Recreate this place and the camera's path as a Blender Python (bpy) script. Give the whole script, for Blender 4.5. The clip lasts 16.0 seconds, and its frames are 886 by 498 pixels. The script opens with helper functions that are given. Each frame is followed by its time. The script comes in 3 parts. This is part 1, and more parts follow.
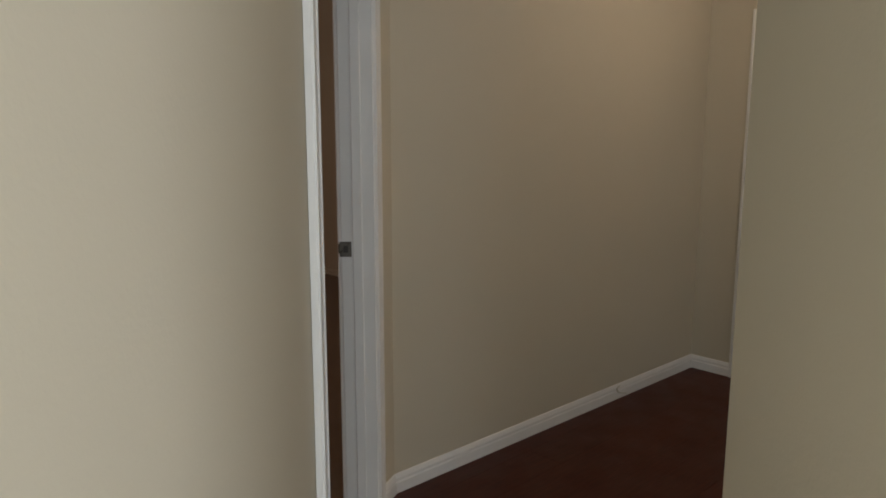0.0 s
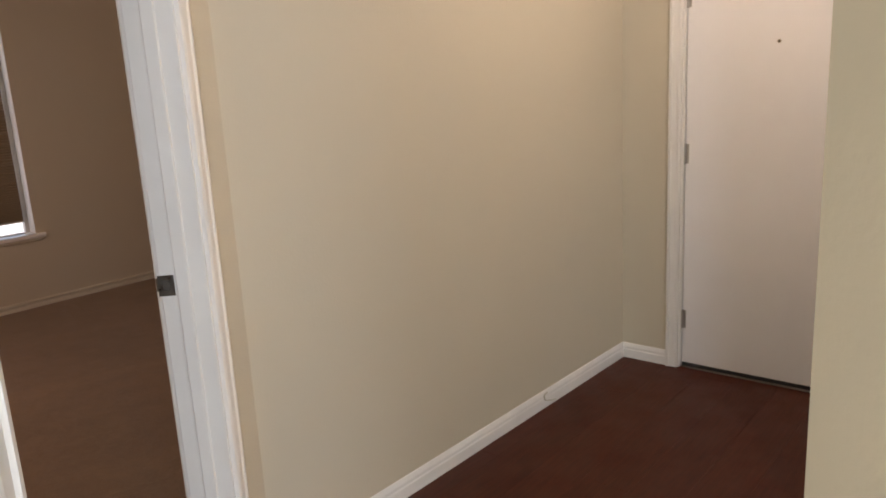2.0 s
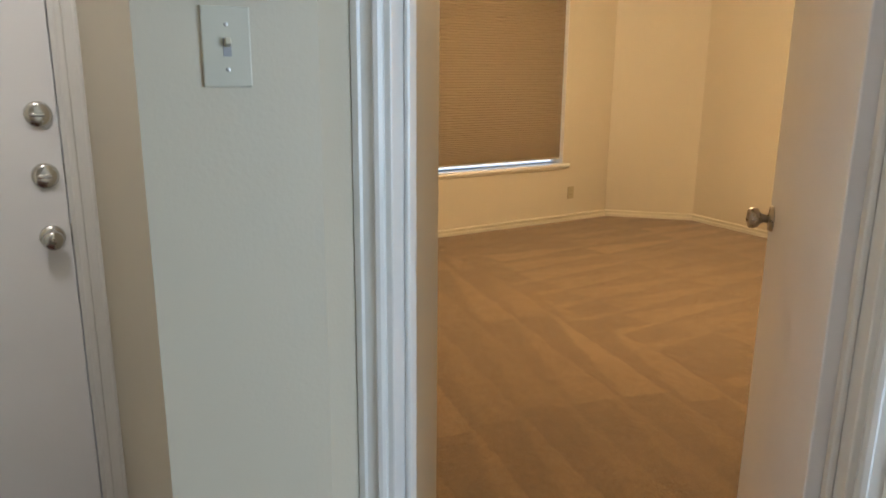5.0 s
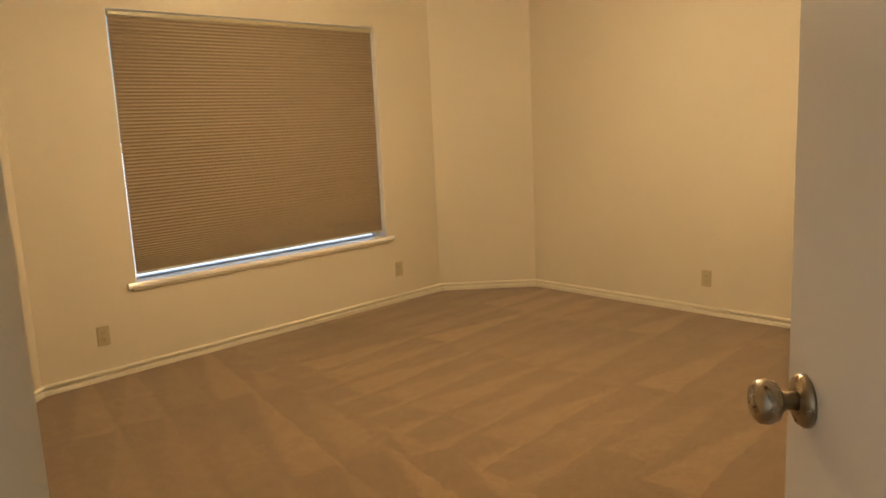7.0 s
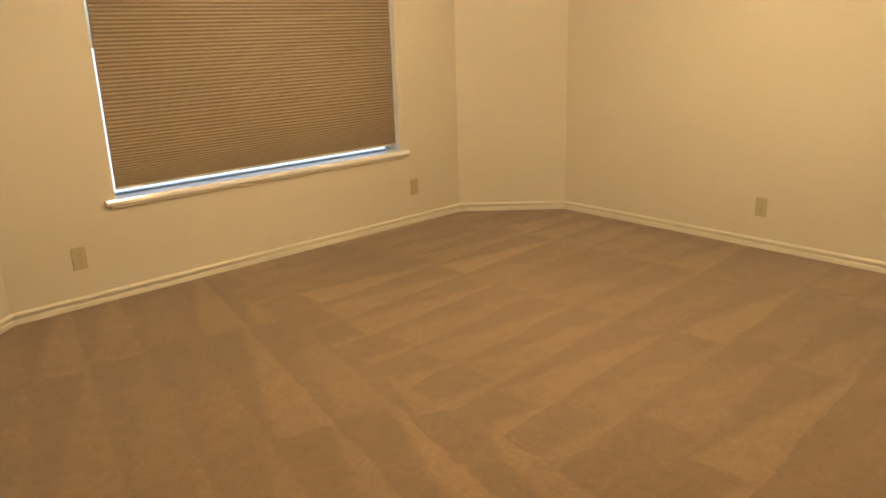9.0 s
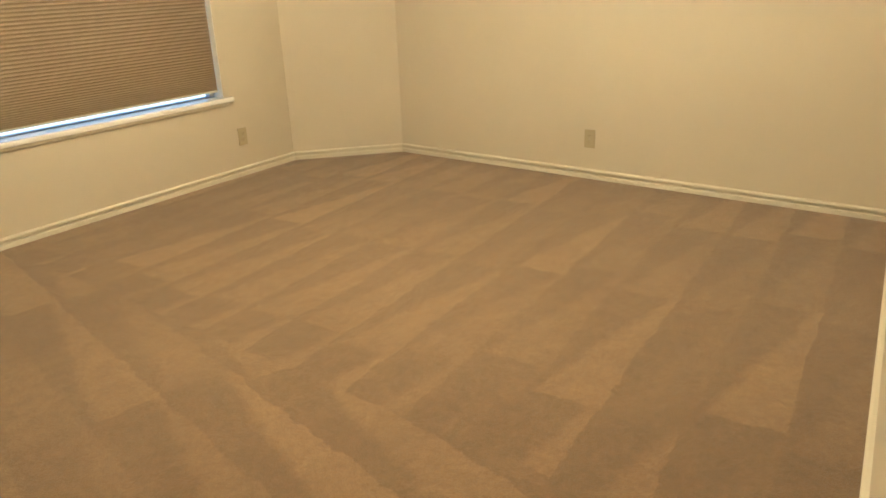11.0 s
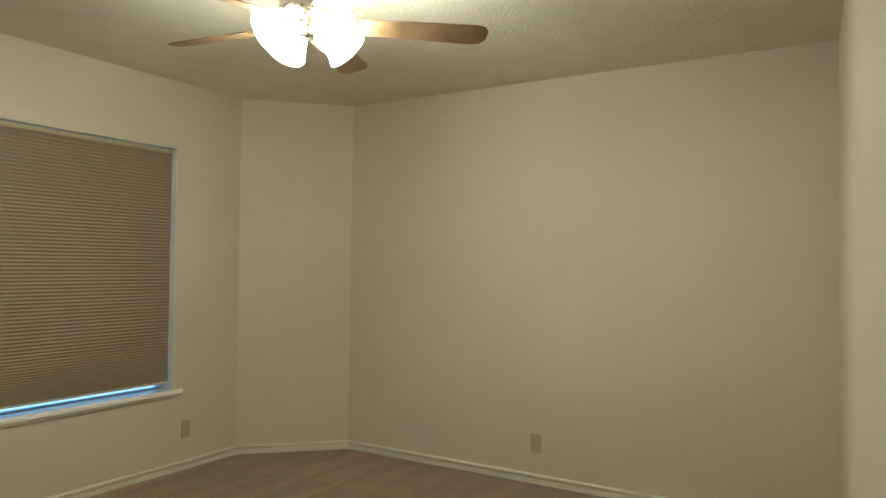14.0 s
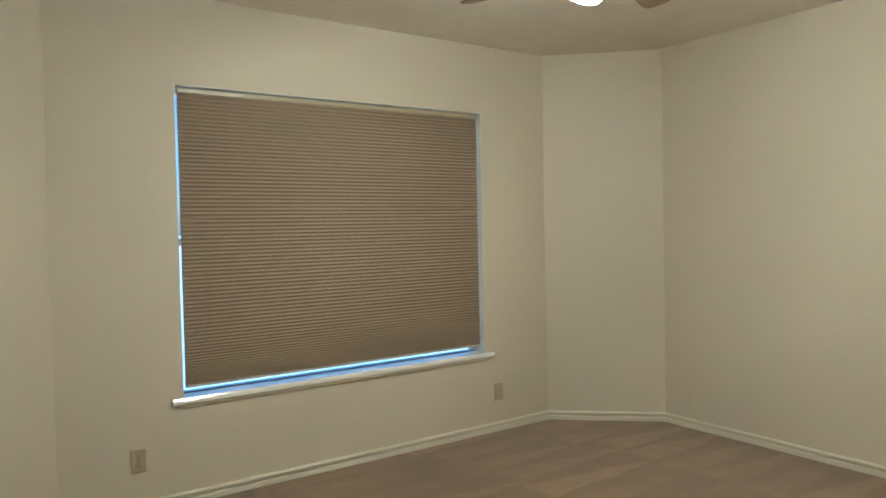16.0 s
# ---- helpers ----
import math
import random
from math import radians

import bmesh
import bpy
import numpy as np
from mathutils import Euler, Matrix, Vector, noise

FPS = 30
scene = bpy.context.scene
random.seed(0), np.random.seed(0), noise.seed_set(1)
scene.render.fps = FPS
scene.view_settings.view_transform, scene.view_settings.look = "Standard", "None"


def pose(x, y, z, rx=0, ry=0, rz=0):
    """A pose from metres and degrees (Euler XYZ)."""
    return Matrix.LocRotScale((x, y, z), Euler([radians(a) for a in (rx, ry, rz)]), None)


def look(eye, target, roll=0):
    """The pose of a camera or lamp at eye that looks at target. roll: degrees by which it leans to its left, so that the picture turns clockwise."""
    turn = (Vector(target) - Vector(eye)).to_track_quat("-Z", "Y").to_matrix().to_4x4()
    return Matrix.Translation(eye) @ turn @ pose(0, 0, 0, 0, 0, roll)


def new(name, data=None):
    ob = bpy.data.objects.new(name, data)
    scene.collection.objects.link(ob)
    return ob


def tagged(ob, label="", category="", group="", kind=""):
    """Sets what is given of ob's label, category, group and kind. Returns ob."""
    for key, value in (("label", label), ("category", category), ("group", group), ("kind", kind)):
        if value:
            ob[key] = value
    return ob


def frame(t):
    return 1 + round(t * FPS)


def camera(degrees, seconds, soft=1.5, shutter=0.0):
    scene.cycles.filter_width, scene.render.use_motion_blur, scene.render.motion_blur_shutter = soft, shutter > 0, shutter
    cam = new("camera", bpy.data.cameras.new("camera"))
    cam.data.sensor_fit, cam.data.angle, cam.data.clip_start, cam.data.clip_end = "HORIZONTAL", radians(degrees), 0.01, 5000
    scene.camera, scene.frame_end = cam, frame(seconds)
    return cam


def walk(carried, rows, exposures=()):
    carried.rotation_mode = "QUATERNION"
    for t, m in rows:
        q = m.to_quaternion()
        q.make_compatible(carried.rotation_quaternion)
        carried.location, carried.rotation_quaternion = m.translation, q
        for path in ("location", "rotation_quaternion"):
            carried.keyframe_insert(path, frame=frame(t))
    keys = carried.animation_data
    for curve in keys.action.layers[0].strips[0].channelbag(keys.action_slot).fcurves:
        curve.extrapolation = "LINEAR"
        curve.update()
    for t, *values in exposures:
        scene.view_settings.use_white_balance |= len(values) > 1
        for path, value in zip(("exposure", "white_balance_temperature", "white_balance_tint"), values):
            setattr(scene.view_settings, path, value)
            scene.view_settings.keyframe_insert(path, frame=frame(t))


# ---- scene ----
cam = camera(61.7, 16.0, soft=1.8)
# the phone's own exposure and white balance: seconds, stops, kelvin, tint
EXPOSURES = [
    (0.0, -1.12, 6800, 17), (0.5, -0.55, 6850, 20), (1.5, 0.13, 6850, 22), (3.5, 0.28, 6050, 17), (4.2, 0.27, 5720, 14), (5.2, 0.08, 5500, 10),
    (7.3, -0.06, 5650, 8), (10.5, 0.58, 4880, 2), (12.5, 0.12, 4300, -6), (14.5, -0.52, 3850, -7), (16.0, -0.1, 3750, -2),
]
PATH = [
    (0, (2.174, -4.272, 1.533), (0.752, -2.906, 1.194), 0.1),
    (0.5, (2.091, -4.06, 1.528), (0.768, -2.611, 1.143), -1.8),
    (1, (2.004, -3.924, 1.541), (0.685, -2.483, 1.11), -2.2),
    (1.5, (1.878, -3.802, 1.546), (0.58, -2.343, 1.114), -1.7),
    (2, (1.788, -3.664, 1.556), (0.534, -2.168, 1.12), -3.1),
    (2.5, (1.59, -3.373, 1.529), (0.362, -1.859, 1.085), -3.9),
    (3, (1.392, -3.195, 1.517), (0.284, -1.592, 1.067), -3.2),
    (3.5, (1.122, -2.845, 1.554), (0.545, -0.994, 1.064), -0.9),
    (4, (1.108, -2.619, 1.53), (1.075, -0.678, 1.051), 0.5),
    (4.2, (1.114, -2.523, 1.525), (1.297, -0.591, 1.042), 0.7),
    (4.5, (1.101, -2.415, 1.515), (1.616, -0.545, 1.03), 0.8),
    (4.6, (1.111, -2.364, 1.51), (1.721, -0.522, 1.025), 1.2),
    (5, (1.132, -2.222, 1.497), (2.075, -0.526, 1.013), 0.5),
    (5.2, (1.17, -2.171, 1.481), (2.21, -0.527, 1.018), -0.2),
    (7.3, (2.062, -1.263, 1.459), (3.383, 0.205, 1.14), -2.8),
    (7.5, (2.176, -1.218, 1.453), (3.458, 0.282, 1.124), -3.2),
    (8, (2.291, -1.041, 1.445), (3.524, 0.485, 1.055), -2.7),
    (8.2, (2.301, -1.011, 1.446), (3.521, 0.517, 1.023), -2.6),
    (10.3, (2.293, -0.875, 1.368), (3.647, 0.386, 0.61), -1.5),
    (10.5, (2.311, -0.885, 1.367), (3.699, 0.339, 0.608), -1.6),
    (11, (2.438, -0.899, 1.367), (3.908, 0.256, 0.656), -2.3),
    (11.5, (2.478, -0.921, 1.417), (4.039, 0.19, 0.842), -2.9),
    (12, (2.466, -0.864, 1.398), (4.122, 0.207, 1.067), -2.5),
    (12.5, (2.405, -0.766, 1.377), (4.113, 0.267, 1.255), -1.3),
    (13, (2.424, -0.761, 1.455), (4.131, 0.281, 1.419), -0.8),
    (13.5, (2.406, -0.842, 1.473), (4.095, 0.229, 1.476), -0.1),
    (14, (2.3, -0.893, 1.458), (3.977, 0.195, 1.501), 0.7),
    (14.5, (2.265, -0.812, 1.499), (3.93, 0.297, 1.535), 0.8),
    (15, (2.25, -0.79, 1.486), (3.843, 0.418, 1.516), 0.7),
    (15.5, (2.412, -0.804, 1.469), (3.792, 0.644, 1.456), -0.1),
    (16, (2.527, -0.715, 1.458), (3.624, 0.956, 1.4), -1.2),
]
walk(cam, [(t, look(eye, target, roll)) for t, eye, target, roll in PATH],
     exposures=EXPOSURES)


# ---- light ----
world = bpy.data.worlds.new("sky")
scene.world = world
world.use_nodes = True
wn = world.node_tree.nodes
sky = wn.new("ShaderNodeTexSky")
sky.sky_type = "NISHITA"
sky.sun_disc = False
sky.sun_elevation, sky.sun_rotation = radians(77.4), radians(-116.6)
world.node_tree.links.new(sky.outputs[0], wn["Background"].inputs[0])
wn["Background"].inputs[1].default_value = 0.15


def lamp(name, kind, energy, colour, m, **more):
    data = bpy.data.lights.new(name, kind)
    data.energy, data.color = energy, colour
    ob = new(name, data)
    ob.matrix_world = m
    return data


sun = lamp("sun", "SUN", 5.0, (1.0, 0.94, 0.86), look((0, 0, 10), (2, 1, 0)))
sun.angle = radians(0.5)

S2 = math.sqrt(0.5)


def uv(u, v):
    """A place in the turned grid of the passage: u runs back along it, v across."""
    return ((u + v) * S2, (v - u) * S2)


# area lamps stand in for daylight from assumed, unseen living room windows
day = lamp("living_room_side_daylight", "AREA", 70, (0.80, 0.92, 1.0), look((*uv(5.2, 1.24), 1.5), (*uv(4.9, -1.8), 1.35)))
day.shape, day.size, day.size_y = "RECTANGLE", 1.75, 1.7
day = lamp("living_room_daylight", "AREA", 175, (0.76, 0.91, 1.0), look((*uv(6.15, -1.2), 1.5), (*uv(3.4, -1.2), 1.35)))
day.shape, day.size, day.size_y = "RECTANGLE", 3.3, 1.7
# warm lamp added at an unseen window to brighten and redden the other room
day = lamp("other_room_warm_fill", "AREA", 24, (1.0, 0.70, 0.52), look((-2.4, -4.5, 1.5), (-2.4, 0, 1.0)))
day.shape, day.size, day.size_y = "RECTANGLE", 1.4, 1.4

# ---- materials ----


def material(name):
    m = bpy.data.materials.new(name)
    m.use_nodes = True
    nt = m.node_tree
    return m, nt, nt.nodes["Principled BSDF"]


def node(nt, kind, **values):
    n = nt.nodes.new(kind)
    for k, v in values.items():
        n.inputs[k.replace("_", " ")].default_value = v
    return n


def coords(nt, scale=(1, 1, 1)):
    tc = nt.nodes.new("ShaderNodeNewGeometry")
    mp = nt.nodes.new("ShaderNodeMapping")
    mp.inputs["Scale"].default_value = scale
    nt.links.new(tc.outputs["Position"], mp.inputs["Vector"])
    return mp.outputs[0]


def ramp(nt, fac, stops):
    r = nt.nodes.new("ShaderNodeValToRGB")
    while len(r.color_ramp.elements) < len(stops):
        r.color_ramp.elements.new(0.5)
    for e, (p, c) in zip(r.color_ramp.elements, stops):
        e.position, e.color = p, (*c, 1)
    nt.links.new(fac, r.inputs[0])
    return r.outputs[0]


def noise_tex(nt, vec, scale, detail=4.0, rough=0.5):
    n = node(nt, "ShaderNodeTexNoise", Scale=scale, Detail=detail, Roughness=rough)
    nt.links.new(vec, n.inputs["Vector"])
    return n.outputs[0]


def bump(nt, height, strength, distance, bsdf):
    b = node(nt, "ShaderNodeBump", Strength=strength, Distance=distance)
    nt.links.new(height, b.inputs["Height"])
    nt.links.new(b.outputs[0], bsdf.inputs["Normal"])
    return b


def painted(name, colour, rough, grain, depth, wear=0.05, big=1.2):
    """Paint with faint blotches and a relief."""
    m, nt, b = material(name)
    v = coords(nt)
    dark = tuple(c * (1 - wear) for c in colour)
    light = tuple(min(1, c * (1 + wear)) for c in colour)
    nt.links.new(ramp(nt, noise_tex(nt, v, big), [(0.3, dark), (0.7, light)]), b.inputs["Base Color"])
    b.inputs["Roughness"].default_value = rough
    if depth:
        bump(nt, noise_tex(nt, v, grain, 2.0), 0.6, depth, b)
    return m


def metal(name, colour, rough):
    m, nt, b = material(name)
    b.inputs["Base Color"].default_value = (*colour, 1)
    b.inputs["Metallic"].default_value = 1.0
    v = coords(nt)
    nt.links.new(ramp(nt, noise_tex(nt, v, 60.0), [(0.3, (rough * 0.7,) * 3), (0.7, (rough * 1.3,) * 3)]), b.inputs["Roughness"])
    return m


WALL = painted("wall_paint", (0.56, 0.50, 0.385), 0.6, 120.0, 0.0007, 0.03, 0.9)
TRIM = painted("trim_paint", (0.76, 0.745, 0.71), 0.32, 60.0, 0.0004, 0.03, 6.0)
CREAM = painted("cream_trim_paint", (0.65, 0.60, 0.48), 0.4, 60.0, 0.0004, 0.03, 6.0)
SILLP = painted("gloss_sill_paint", (0.80, 0.78, 0.73), 0.14, 60.0, 0.0003, 0.03, 6.0)
DOORP = painted("door_paint", (0.86, 0.85, 0.86), 0.30, 90.0, 0.0005, 0.02, 3.0)
CEIL = painted("ceiling_texture", (0.75, 0.70, 0.59), 0.9, 55.0, 0.012, 0.05, 3.0)
IVORY = painted("ivory_plastic", (0.40, 0.34, 0.21), 0.35, 50.0, 0.0, 0.02, 20.0)
ALMOND = painted("pale_plastic", (0.52, 0.495, 0.40), 0.3, 50.0, 0.0, 0.02, 20.0)
WHITEP = painted("white_plastic", (0.80, 0.79, 0.84), 0.35, 50.0, 0.0, 0.02, 20.0)
DARK = painted("dark_rubber", (0.025, 0.023, 0.022), 0.7, 90.0, 0.0005, 0.2, 30.0)
GREYP = painted("grey_print", (0.30, 0.30, 0.31), 0.6, 90.0, 0.0, 0.05, 30.0)
# dark colour stands for shade in slots and latch hole; also the peephole lens
SLOT = painted("slot_shadow_plastic", (0.06, 0.05, 0.04), 0.6, 90.0, 0.0, 0.05, 30.0)
NICKEL = metal("satin_nickel", (0.62, 0.60, 0.56), 0.22)
BRASS = metal("antique_brass", (0.42, 0.37, 0.29), 0.3)
STRIKE = metal("tarnished_steel", (0.20, 0.18, 0.15), 0.35)
STEEL = metal("hinge_steel", (0.45, 0.43, 0.40), 0.4)
DARKWOOD = painted("fan_blade_wood", (0.20, 0.13, 0.062), 0.4, 40.0, 0.0005, 0.25, 8.0)


def carpet_material(name, tone, marks):
    """Cut pile with the wedge-shaped lanes that a vacuum cleaner leaves, in two directions."""
    m, nt, b = material(name)

    def calc(op, x, y=0.0, z=0.0):
        n = nt.nodes.new("ShaderNodeMath")
        n.operation = op
        for k, q in enumerate((x, y, z)):
            if isinstance(q, (int, float)):
                n.inputs[k].default_value = q
            else:
                nt.links.new(q, n.inputs[k])
        return n.outputs[0]

    flat = coords(nt)
    # the pile blurs the edges of the strokes
    mix = nt.nodes.new("ShaderNodeVectorMath")
    mix.operation = "MULTIPLY_ADD"
    mix.inputs[1].default_value = (0.10, 0.10, 0)
    wob = node(nt, "ShaderNodeTexNoise", Scale=5.5, Detail=7.0, Roughness=0.72)
    nt.links.new(flat, wob.inputs["Vector"])
    nt.links.new(wob.outputs["Color"], mix.inputs[0])
    nt.links.new(flat, mix.inputs[2])

    def strokes(turn, shift, lane_w, row_l, seed):
        """Wedges that narrow along each stroke: 0 to 1."""
        mp = nt.nodes.new("ShaderNodeMapping")
        mp.inputs["Rotation"].default_value = (0, 0, radians(turn))
        mp.inputs["Location"].default_value = (*shift, 0)
        nt.links.new(mix.outputs[0], mp.inputs["Vector"])
        sep = nt.nodes.new("ShaderNodeSeparateXYZ")
        nt.links.new(mp.outputs[0], sep.inputs[0])
        across = calc("DIVIDE", sep.outputs[1], lane_w)
        lane = calc("FLOOR", across)
        jitter = nt.nodes.new("ShaderNodeTexWhiteNoise")
        jitter.noise_dimensions = "1D"
        nt.links.new(calc("ADD", lane, seed), jitter.inputs["W"])
        run = calc("ADD", calc("DIVIDE", sep.outputs[0], row_l), calc("MULTIPLY", jitter.outputs[0], 0.22))
        row = calc("FLOOR", run)
        tone_n = nt.nodes.new("ShaderNodeTexWhiteNoise")
        tone_n.noise_dimensions = "1D"
        nt.links.new(calc("MULTIPLY_ADD", row, 17.3, calc("ADD", lane, seed)), tone_n.inputs["W"])
        wedge = calc("SUBTRACT", calc("MULTIPLY_ADD", calc("FRACT", run), -0.8, 0.9), calc("FRACT", across))
        soft_edge = nt.nodes.new("ShaderNodeMapRange")
        soft_edge.interpolation_type = "SMOOTHSTEP"
        soft_edge.inputs["From Min"].default_value = -0.10
        soft_edge.inputs["From Max"].default_value = 0.10
        nt.links.new(wedge, soft_edge.inputs["Value"])
        return calc("MULTIPLY", soft_edge.outputs[0], calc("MULTIPLY_ADD", tone_n.outputs[0], 0.75, 0.25))

    along_x = strokes(-6, (-3.62, 0.42), 0.27, 0.93, 3.0)
    along_y = strokes(-80, (0.30, 0.10), 0.25, 1.15, 40.0)
    sep = nt.nodes.new("ShaderNodeSeparateXYZ")
    nt.links.new(mix.outputs[0], sep.inputs[0])
    west = calc("LESS_THAN", sep.outputs[0], 4.02)
    lanes = nt.nodes.new("ShaderNodeMix")
    nt.links.new(west, lanes.inputs[0])
    nt.links.new(along_x, lanes.inputs[2])
    nt.links.new(along_y, lanes.inputs[3])
    # wide uneven patches, trodden spots
    patch = noise_tex(nt, flat, 1.1, 3.0, 0.6)
    spot = noise_tex(nt, mix.outputs[0], 9.0, 7.0, 0.75)
    lane = calc("ADD", calc("MULTIPLY_ADD", lanes.outputs[0], marks, 0.1 - 0.37 * marks), calc("ADD", calc("MULTIPLY", patch, 0.45), calc("MULTIPLY", spot, 0.50)))
    col = ramp(nt, lane, [(0.28, tuple(c * 0.74 for c in tone)), (0.5, tuple(c * 0.91 for c in tone)), (0.80, tuple(c * 1.34 for c in tone))])
    fine = ramp(nt, noise_tex(nt, flat, 210.0, 4.0, 0.75), [(0.3, (0.60,) * 3), (0.7, (1.24,) * 3)])
    tuft = ramp(nt, noise_tex(nt, flat, 38.0, 3.0, 0.7), [(0.3, (0.86,) * 3), (0.7, (1.12,) * 3)])
    both = nt.nodes.new("ShaderNodeMix")
    both.data_type, both.blend_type = "RGBA", "MULTIPLY"
    both.inputs[0].default_value = 1.0
    nt.links.new(col, both.inputs[6])
    nt.links.new(tuft, both.inputs[7])
    mul = nt.nodes.new("ShaderNodeMix")
    mul.data_type, mul.blend_type = "RGBA", "MULTIPLY"
    mul.inputs[0].default_value = 1.0
    nt.links.new(both.outputs[2], mul.inputs[6])
    nt.links.new(fine, mul.inputs[7])
    nt.links.new(mul.outputs[2], b.inputs["Base Color"])
    b.inputs["Roughness"].default_value = 0.95
    b.inputs["Sheen Weight"].default_value = 0.25
    b.inputs["Sheen Roughness"].default_value = 0.5
    bump(nt, noise_tex(nt, flat, 150.0, 4.0, 0.75), 0.8, 0.008, b)
    return m


CARPET = carpet_material("tan_carpet", (0.231, 0.148, 0.073), 0.27)
CARPET_WORN = carpet_material("worn_tan_carpet", (0.231, 0.142, 0.070), 0.06)


def wood_floor_material():
    m, nt, b = material("red_brown_laminate")
    v = coords(nt, (1, 1, 1))
    rot = nt.nodes.new("ShaderNodeMapping")
    rot.inputs["Scale"].default_value = (14, 1.2, 1)
    nt.links.new(v, rot.inputs["Vector"])
    grain = noise_tex(nt, rot.outputs[0], 5.0, 8.0, 0.65)
    oi = nt.nodes.new("ShaderNodeObjectInfo")
    add = nt.nodes.new("ShaderNodeMath")
    add.operation = "MULTIPLY_ADD"
    add.inputs[1].default_value = 0.10
    nt.links.new(oi.outputs["Random"], add.inputs[0])
    nt.links.new(grain, add.inputs[2])
    nt.links.new(ramp(nt, add.outputs[0], [(0.3, (0.040, 0.0085, 0.0035)), (0.6, (0.066, 0.0145, 0.006)), (0.9, (0.088, 0.022, 0.010))]), b.inputs["Base Color"])
    nt.links.new(ramp(nt, noise_tex(nt, v, 6.0), [(0.3, (0.36,) * 3), (0.7, (0.50,) * 3)]), b.inputs["Roughness"])
    b.inputs["Specular IOR Level"].default_value = 0.22
    bump(nt, grain, 0.15, 0.0006, b)
    return m


WOOD = wood_floor_material()


def fabric_material():
    m, nt, b = material("blind_fabric")
    v = coords(nt)
    b.inputs["Specular IOR Level"].default_value = 0.1
    nt.links.new(ramp(nt, noise_tex(nt, v, 220.0, 3.0), [(0.3, (0.235, 0.185, 0.125)), (0.7, (0.285, 0.225, 0.155))]), b.inputs["Base Color"])
    b.inputs["Roughness"].default_value = 0.9
    bump(nt, noise_tex(nt, v, 700.0), 0.2, 0.0003, b)
    return m


FABRIC = fabric_material()


def glass_material():
    m, nt, b = material("window_glass")
    b.inputs["Base Color"].default_value = (0.95, 0.98, 0.97, 1)
    b.inputs["Roughness"].default_value = 0.02
    b.inputs["Transmission Weight"].default_value = 1.0
    b.inputs["IOR"].default_value = 1.05
    return m


GLASS = glass_material()


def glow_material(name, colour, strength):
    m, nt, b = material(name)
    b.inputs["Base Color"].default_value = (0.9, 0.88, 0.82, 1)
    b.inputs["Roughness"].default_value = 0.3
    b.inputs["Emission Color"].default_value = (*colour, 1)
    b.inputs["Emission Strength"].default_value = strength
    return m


SHADE = glow_material("lit_frosted_glass", (1.0, 0.67, 0.32), 185.0)
# glow of the assumed, unseen foyer light; strength set by the front door's brightness
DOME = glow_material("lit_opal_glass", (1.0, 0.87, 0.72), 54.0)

# ---- mesh tools ----


def box(bm, x0, x1, y0, y1, z0, z1, m=None):
    r = bmesh.ops.create_cube(bm, size=1.0)
    for w in r["verts"]:
        w.co = Vector((x0 + (w.co.x + 0.5) * (x1 - x0), y0 + (w.co.y + 0.5) * (y1 - y0), z0 + (w.co.z + 0.5) * (z1 - z0)))
        if m is not None:
            w.co = m @ w.co
    return r["verts"]


def bevel(bm, width, segments=2):
    bmesh.ops.bevel(bm, geom=list(bm.edges), offset=width, segments=segments, affect="EDGES", profile=0.6)


def lathe(bm, profile, steps=24, m=None):
    """A turned shape about z from (radius, height) pairs."""
    rings = []
    for r, z in profile:
        rings.append([bm.verts.new((m or Matrix()) @ Vector((r * math.cos(2 * math.pi * k / steps), r * math.sin(2 * math.pi * k / steps), z))) for k in range(steps)])
    for a, b in zip(rings, rings[1:]):
        for k in range(steps):
            bm.faces.new((a[k], a[(k + 1) % steps], b[(k + 1) % steps], b[k]))
    bm.faces.new(list(reversed(rings[0])))
    bm.faces.new(rings[-1])


def extrude_profile(bm, profile, length, m=None):
    """A moulding: the profile (y, z) drawn along x."""
    m = m or Matrix()
    a = [bm.verts.new(m @ Vector((0, y, z))) for y, z in profile]
    b = [bm.verts.new(m @ Vector((length, y, z))) for y, z in profile]
    n = len(profile)
    for k in range(n):
        bm.faces.new((a[k], b[k], b[(k + 1) % n], a[(k + 1) % n]))
    bm.faces.new(list(reversed(a)))
    bm.faces.new(b)


def mesh_object(name, bm, mat, smooth=False):
    bmesh.ops.recalc_face_normals(bm, faces=bm.faces)
    me = bpy.data.meshes.new(name)
    bm.to_mesh(me)
    bm.free()
    me.materials.append(mat)
    if smooth:
        for p in me.polygons:
            p.use_smooth = True
    return new(name, me)


def part(name, bm, mat, parent, label="", smooth=False):
    ob = mesh_object(name, bm, mat, smooth)
    ob.parent = parent
    if label:
        ob["label"] = label
    return ob


def thing(name, m, label, category, group="", kind=""):
    e = new(name)
    e.matrix_world = m
    e.empty_display_size = 0.1
    return tagged(e, label, category, group, kind)


def structure(name, bm, mat, label, category):
    return tagged(mesh_object(name, bm, mat), label, category, kind="structure")


def along(p0, p1):
    """The frame of a wall from p0 to p1: x along it, y to its left, z up. Returns the pose and the length."""
    d = Vector((p1[0] - p0[0], p1[1] - p0[1], 0))
    return pose(p0[0], p0[1], 0, 0, 0, math.degrees(math.atan2(d.y, d.x))), d.length


H = 2.71          # ceiling height
T = 0.12          # wall thickness


